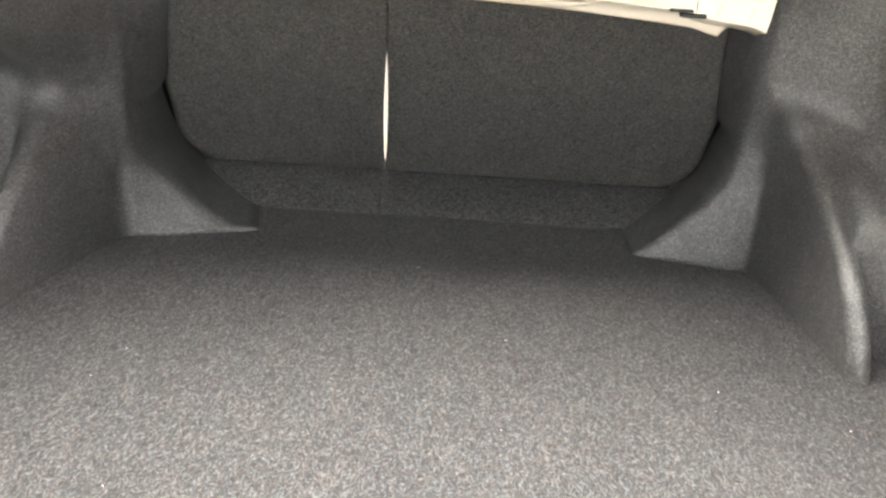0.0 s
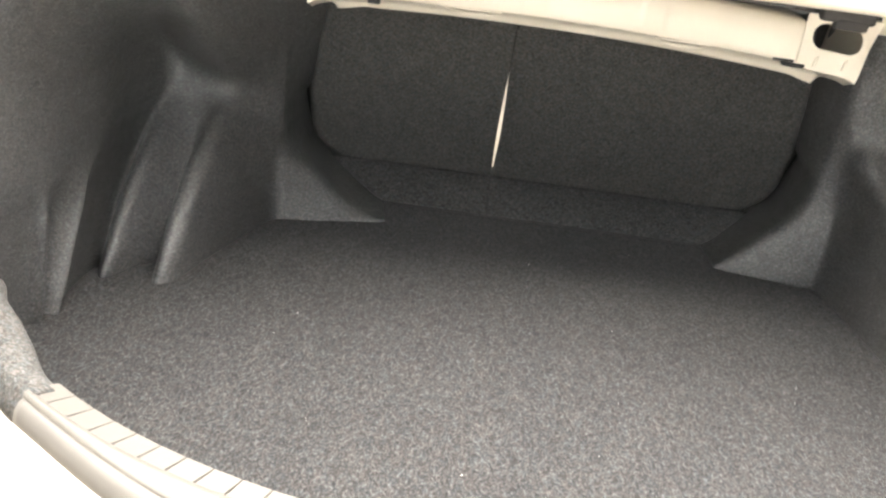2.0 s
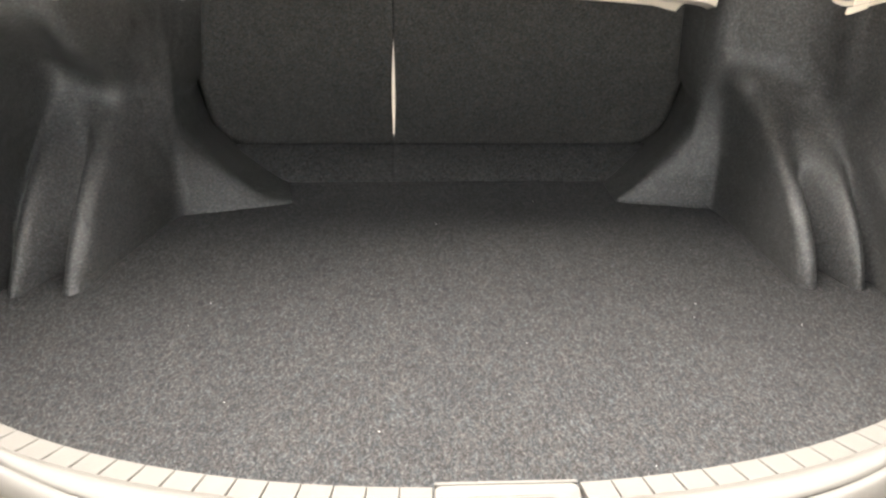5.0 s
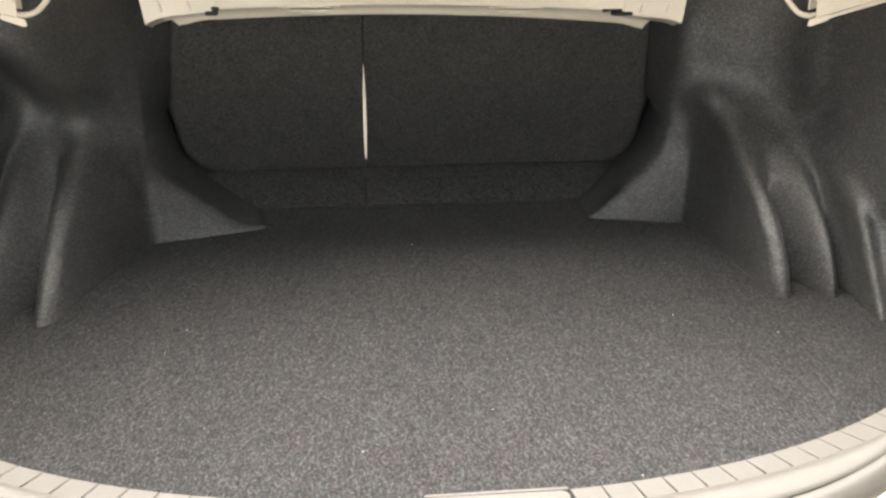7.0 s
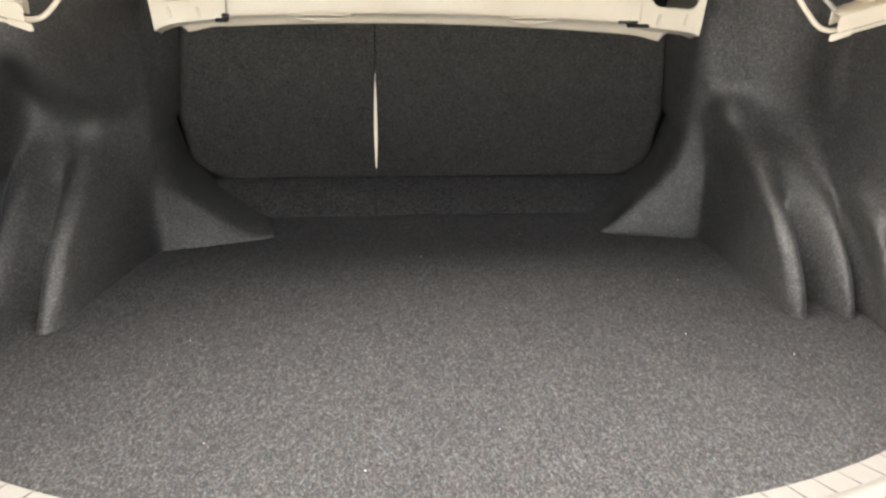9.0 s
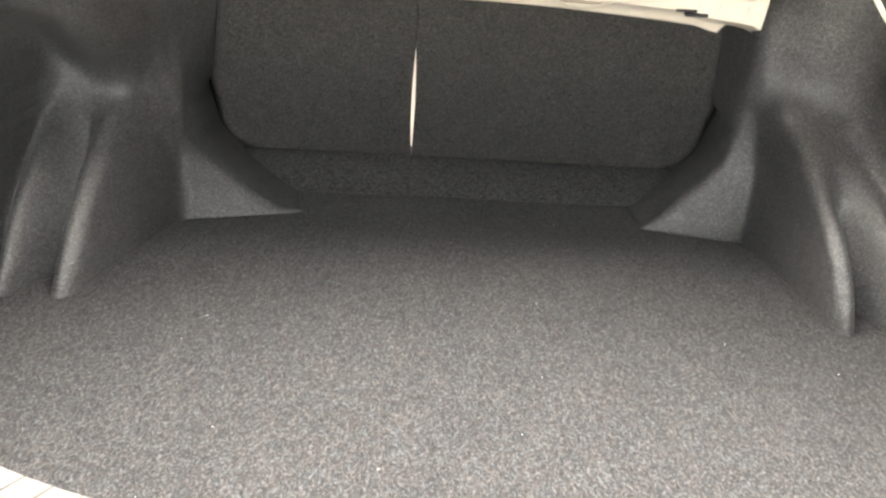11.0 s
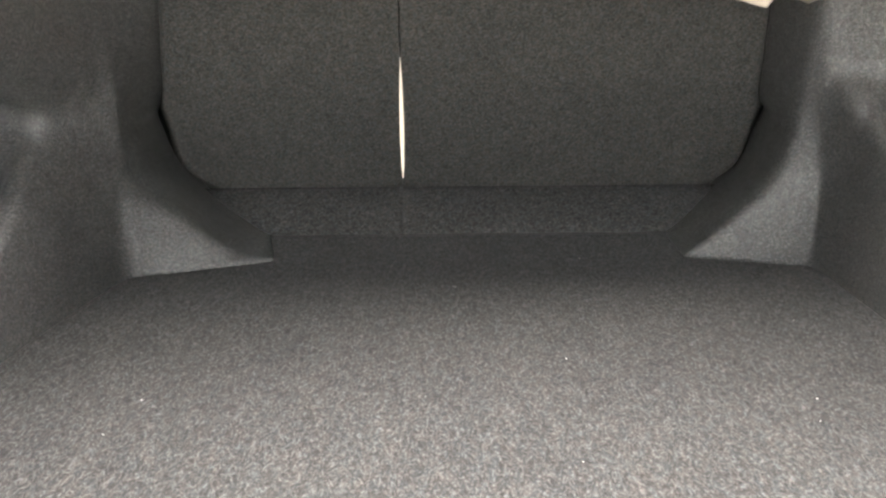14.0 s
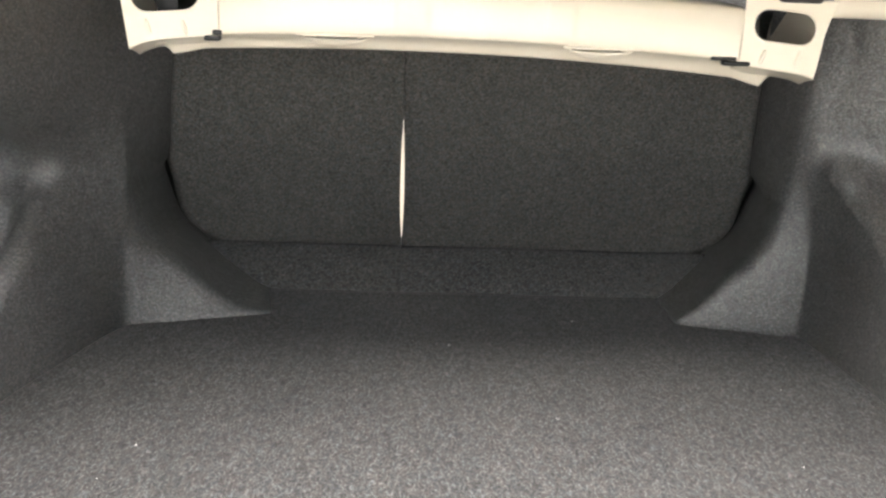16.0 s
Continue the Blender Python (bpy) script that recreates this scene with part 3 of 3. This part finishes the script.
def lip_top(x):
    if x < -0.39:
        return float(np.interp(x, (-0.514, -0.466, -0.39), (0.432, 0.446, 0.460)))
    return face_low(x) - 0.003 if x < 0.337 else float(np.interp(x, (0.337, 0.40, 0.458), (0.4484, 0.434, 0.422)))


def lip_low(x):
    return 0.444 - 0.09 * (x + 0.14) ** 2 - 0.007 * smooth(-0.41, -0.47, x) - 0.008 * smooth(0.335, 0.39, x)


def lip_place(u, v):
    lo, hi = -0.486 + 0.018 * v, 0.412 - 0.022 * v
    x = lo + (hi - lo) * u
    back = 0.022 * (smooth(-0.385, -0.43, x) + smooth(0.33, 0.37, x))
    return (x, PY + 0.006 + back + (0.034 - 0.5 * back) * v + 0.006 * math.sin(math.pi * v), lip_top(x) + (lip_low(x) - lip_top(x)) * v ** 1.5)


lip = part("lip", sheet(lip_place, steps(0, 1, 160), steps(0, 1, 8)), WHITE_PAINT, panel)
thicken(lip, 0.002, 1.0)

for s, cx, cz, w, h in ((-1, -0.462, 0.513, 0.092, 0.047), (1, 0.3965, 0.4985, 0.086, 0.042)):
    x_in = PX0 if s < 0 else PX1
    foot = [(x_in + (block_side(s, 0.435) - x_in) * k / 14) for k in range(15)]
    outline = [(x_in, 0.536)] + [(x, block_low(s, x)) for x in foot] + [(block_side(s, z), z) for z in steps(0.445, 0.536, 6)]
    hole = [(a, b - s * 0.085 * (a - cx)) for a, b in even(rounded_loop(cx, cz, w, h, h * 0.47, 14), 120)]
    outer = [reach(outline, (cx, cz), (a - cx, b - cz)) for a, b in hole]
    end = part("end_block", holed_plate(outer, hole, lambda a, b, d: (a, PY + 0.0015 + d, b), 0.003), WHITE_PAINT, panel, smooth=False)
    rounded(end, 0.0012, 2)
    rim = part("hole_rim", holed_plate([(cx + (a - cx) * 1.09, cz + (b - cz) * 1.16) for a, b in hole], [(cx + (a - cx) * 1.005, cz + (b - cz) * 1.01) for a, b in hole],
                                       lambda a, b, d: (a, PY + 0.0004 + d, b), 0.004), WHITE_PAINT, end, smooth=False)
    rounded(rim, 0.001, 2)
    cheek = part("cheek", sheet(lambda v, z: (block_side(s, z) + s * 0.004 * math.sin(v * math.pi) - s * 0.001, PY + 0.004 + 0.20 * v, z), steps(0, 1, 12), steps(0.436, 0.536, 10)), WHITE_PAINT, panel)
    thicken(cheek, 0.002)
    under = part("underside", sheet(lambda x, v: (x, PY + 0.003 + 0.045 * v, block_low(s, x) - 0.0005 - 0.008 * v - 0.004 * v * v), sorted(foot), steps(0, 1, 6)), WHITE_PAINT, panel)
    thicken(under, 0.002, 1.0)
    for dx in (-0.026, 0.024):
        zb = 0.469 if s < 0 else 0.458
        part("bead", tube_bm(bend([(cx + dx - s * 0.003, PY + 0.0035, zb - 0.010), (cx + dx, PY + 0.0018, zb), (cx + dx + s * 0.002, PY + 0.0035, zb + 0.008)], 5), 0.0032, 8), WHITE_PAINT, panel)
    main, side = (((-0.411, -0.389, 0.4515, 0.4585), (-0.399, -0.386, 0.4595, 0.4665)) if s < 0 else ((0.314, 0.353, 0.4432, 0.4495), (0.296, 0.332, 0.4505, 0.4555)))
    clip = part("clip", box_bm(main[0], main[1], PY - 0.003, PY + 0.012, main[2], main[3]), BLACK_PLASTIC, panel, "black plastic clip")
    rounded(clip, 0.0025, 3)
    tab = part("clip_tab", box_bm(side[0], side[1], PY - 0.0035, PY + 0.006, side[2], side[3]), BLACK_PLASTIC, clip)
    rounded(tab, 0.0015)

for cx in (-0.231, 0.142):
    bowl = part("anchor_cup", sheet(lambda a, v: (cx + 0.046 * math.cos(a) * (1 - 0.35 * v * v), PY + 0.002 + 0.014 * v, face_low(cx) - 0.004 - 0.015 * math.sin(a) ** 0.7 * math.sin(v * math.pi / 2 + 0.35)),
                                    steps(0.001, math.pi - 0.001, 28), steps(0, 1, 8)), WHITE_PAINT, panel)
    thicken(bowl, 0.0015)
    rim = part("anchor_rim", box_bm(cx - 0.054, cx + 0.054, PY - 0.001, PY + 0.006, face_low(cx) - 0.0045, face_low(cx) - 0.0015), WHITE_PAINT, bowl)
    rounded(rim, 0.0008, 1)

for s, x0, x1 in ((-1, -0.80, -0.524), (1, 0.464, 0.76)):
    rail = part("side_rail", sheet(lambda x, k: (x, PY + (0.16, 0.05, 0.022, 0.012, 0.010, 0.012)[k] - 0.16 * smooth(0.05, 0.30, abs(x - (x0 if s > 0 else x1))), (0.520, 0.514, 0.513, 0.517, 0.530, 0.556)[k]), steps(x0, x1, 16), range(6)), WHITE_PAINT, panel, "white steel rail beside the panel, in shade")
    thicken(rail, 0.002)
    tab = part("inner_tab", box_bm(-0.488 if s < 0 else 0.352, -0.458 if s < 0 else 0.378, PY + 0.05, PY + 0.053, 0.47, 0.505), BLACK_PLASTIC, panel, "dark bracket behind the oval hole")
    rounded(tab, 0.001)

shelf = part("parcel_shelf", box_bm(-0.80, 0.76, -0.10, 0.20, 0.535, 0.572), TRIM_FELT)
# added closing sheet: its dark felt stands in for the shade behind the panel
top = part("wall_shelf", box_bm(-0.80, 0.76, 0.105, 0.13, 0.40, 0.545), TRIM_FELT)
tagged(top, "closing sheet added behind the panel, dark felt standing in for shaded steel", "wall", kind="structure")
rounded(shelf, 0.004)
tagged(shelf, "dark felt parcel shelf closing the boot above", "shelf", kind="structure")

# ---------------------------------------------------------------- lid hinges
for s, tip in ((-1, (-0.617, -0.40, 0.484)), (1, (0.548, -0.40, 0.470))):
    hinge = thing("lid_hinge", "white painted boot lid hinge bracket with a bent steel rod", "hinge", "boot lid hinges")
    tx, ty, tz = tip
    for name, dy, outline in (("channel_face", 0.0, ((0.013, 0.007), (0.23, 0.069), (0.23, 0.096), (0.10, 0.058), (0.016, 0.033), (0.012, 0.026))),
                              ("channel_back", 0.034, ((0.016, 0.014), (0.23, 0.075), (0.23, 0.104), (0.10, 0.066), (0.03, 0.044), (0.016, 0.034))),
                              ("lower_flange", 0.012, ((0.032, 0.002), (0.23, 0.056), (0.23, 0.066), (0.04, 0.010))),
                              ("lug", -0.003, ((0.0, -0.004), (0.006, -0.005), (0.034, 0.005), (0.034, 0.014), (0.002, 0.006)))):
        plate = bmesh.new()
        f = [plate.verts.new((tx + s * a, ty + dy, tz + b)) for a, b in outline]
        g = [plate.verts.new((tx + s * a, ty + dy + 0.003, tz + b)) for a, b in outline]
        plate.faces.new(f)
        plate.faces.new(g)
        for i in range(len(f)):
            plate.faces.new((f[i], f[(i + 1) % len(f)], g[(i + 1) % len(f)], g[i]))
        rounded(part(name, plate, WHITE_PAINT, hinge, smooth=False), 0.001, 2)
    web = part("web", sheet(lambda u, v: (tx + s * (0.014 + 0.216 * u), ty + 0.002 + 0.034 * v, tz + 0.032 + 0.062 * u + 0.007 * v), steps(0, 1, 8), steps(0, 1, 3)), WHITE_PAINT, hinge)
    thicken(web, 0.002)
    part("rod", tube_bm(bend([(tx + s * 0.024, ty + 0.012, tz + 0.012), (tx + s * 0.006, ty + 0.010, tz + 0.010), (tx - s * 0.010, ty + 0.010, tz + 0.014), (tx - s * 0.024, ty + 0.012, tz + 0.026), (tx - s * 0.043, ty + 0.016, tz + 0.050), (tx - s * 0.056, ty + 0.02, tz + 0.072), (tx - s * 0.07, ty + 0.03, tz + 0.11)], 8), 0.0042), WHITE_PAINT, hinge, "bent bright rod")
    part("rod", tube_bm(bend([(tx + s * 0.024, ty + 0.028, tz + 0.034), (tx + s * 0.012, ty + 0.03, tz + 0.044), (tx - s * 0.006, ty + 0.034, tz + 0.062), (tx - s * 0.018, ty + 0.04, tz + 0.082), (tx - s * 0.026, ty + 0.05, tz + 0.11)], 8), 0.0038), SPRING_STEEL, hinge, "thin grey torsion rod")
    part("arm", tube_bm(bend([(tx + s * 0.075, ty + 0.024, tz + 0.056), (tx + s * 0.05, ty + 0.03, tz + 0.062), (tx + s * 0.035, ty + 0.04, tz + 0.078), (tx + s * 0.034, ty + 0.05, tz + 0.11), (tx + s * 0.05, ty + 0.05, tz + 0.15)], 8), 0.0095), WHITE_PAINT, hinge)
    part("bolt", tube_bm([(tx + s * 0.087, ty - 0.004, tz + 0.044), (tx + s * 0.087, ty + 0.038, tz + 0.046)], 0.006, 12), WHITE_PAINT, hinge, "white painted bolt")

# ---------------------------------------------------------------- lint on the felt
random.seed(7)
specks = [(0.080, -0.36), (0.364, -0.461), (0.516, -0.532), (0.347, -0.51), (0.42, -0.25), (0.02, -0.72)] + [(random.uniform(-0.5, 0.55), random.uniform(-0.95, 0.05)) for _ in range(9)]
lb = bmesh.new()
for x, y in specks:
    r = random.uniform(0.0005, 0.0010)
    m4 = Matrix.Translation((x, y, floor_place(x, y)[2] + r * 0.4)) @ Matrix.Diagonal((r * random.uniform(1, 2.2), r, r * 0.6, 1))
    bmesh.ops.create_icosphere(lb, subdivisions=1, radius=1.0, matrix=m4)
lint = part("lint", lb, LINT)
tagged(lint, "tiny white lint specks scattered on the felt", "lint", kind="stuff")

# ---------------------------------------------------------------- teeth along the scuff plate's inner edge
tooth_mesh = None
TOOTH = 0.0297


def tooth_at(a):
    global tooth_mesh
    ix, iy, _ = sill_place(a, 0.0, 0)
    ox, oy, _ = sill_place(a, 0.032, 0)
    if tooth_mesh is None:
        bm = box_bm(-TOOTH / 2 + 0.0006, TOOTH / 2 - 0.0006, -0.0158, 0.0158, -0.011, 0.0022)
        bmesh.ops.bevel(bm, geom=[e for e in bm.edges if e.verts[0].co.z > 0 and e.verts[1].co.z > 0], offset=0.0005, segments=1, affect="EDGES")
        ob = part("tooth", bm, BEIGE_PLASTIC, sill, smooth=False)
        tooth_mesh = ob.data
    else:
        ob = new("tooth", tooth_mesh)
        ob.parent = sill
    ob.matrix_basis = Matrix.Translation(((ix + ox) / 2, (iy + oy) / 2, 0.1808)) @ Matrix.Rotation(math.atan2(oy - iy, ox - ix) - math.pi / 2, 4, "Z") @ Matrix.Rotation(0.17, 4, "X")


def along(a, metres):
    step = 0.004 if metres > 0 else -0.004
    return a + step * abs(metres) / (Vector(sill_place(a + step, 0, 0)) - Vector(sill_place(a, 0, 0))).length


for side, start in ((1, LATCH[1] - 0.0005), (-1, LATCH[0] + 0.0005)):
    a = along(sill_angle(start), side * TOOTH / 2)
    while abs(a) < END + 0.002:
        tooth_at(a)
        a = along(a, side * TOOTH)
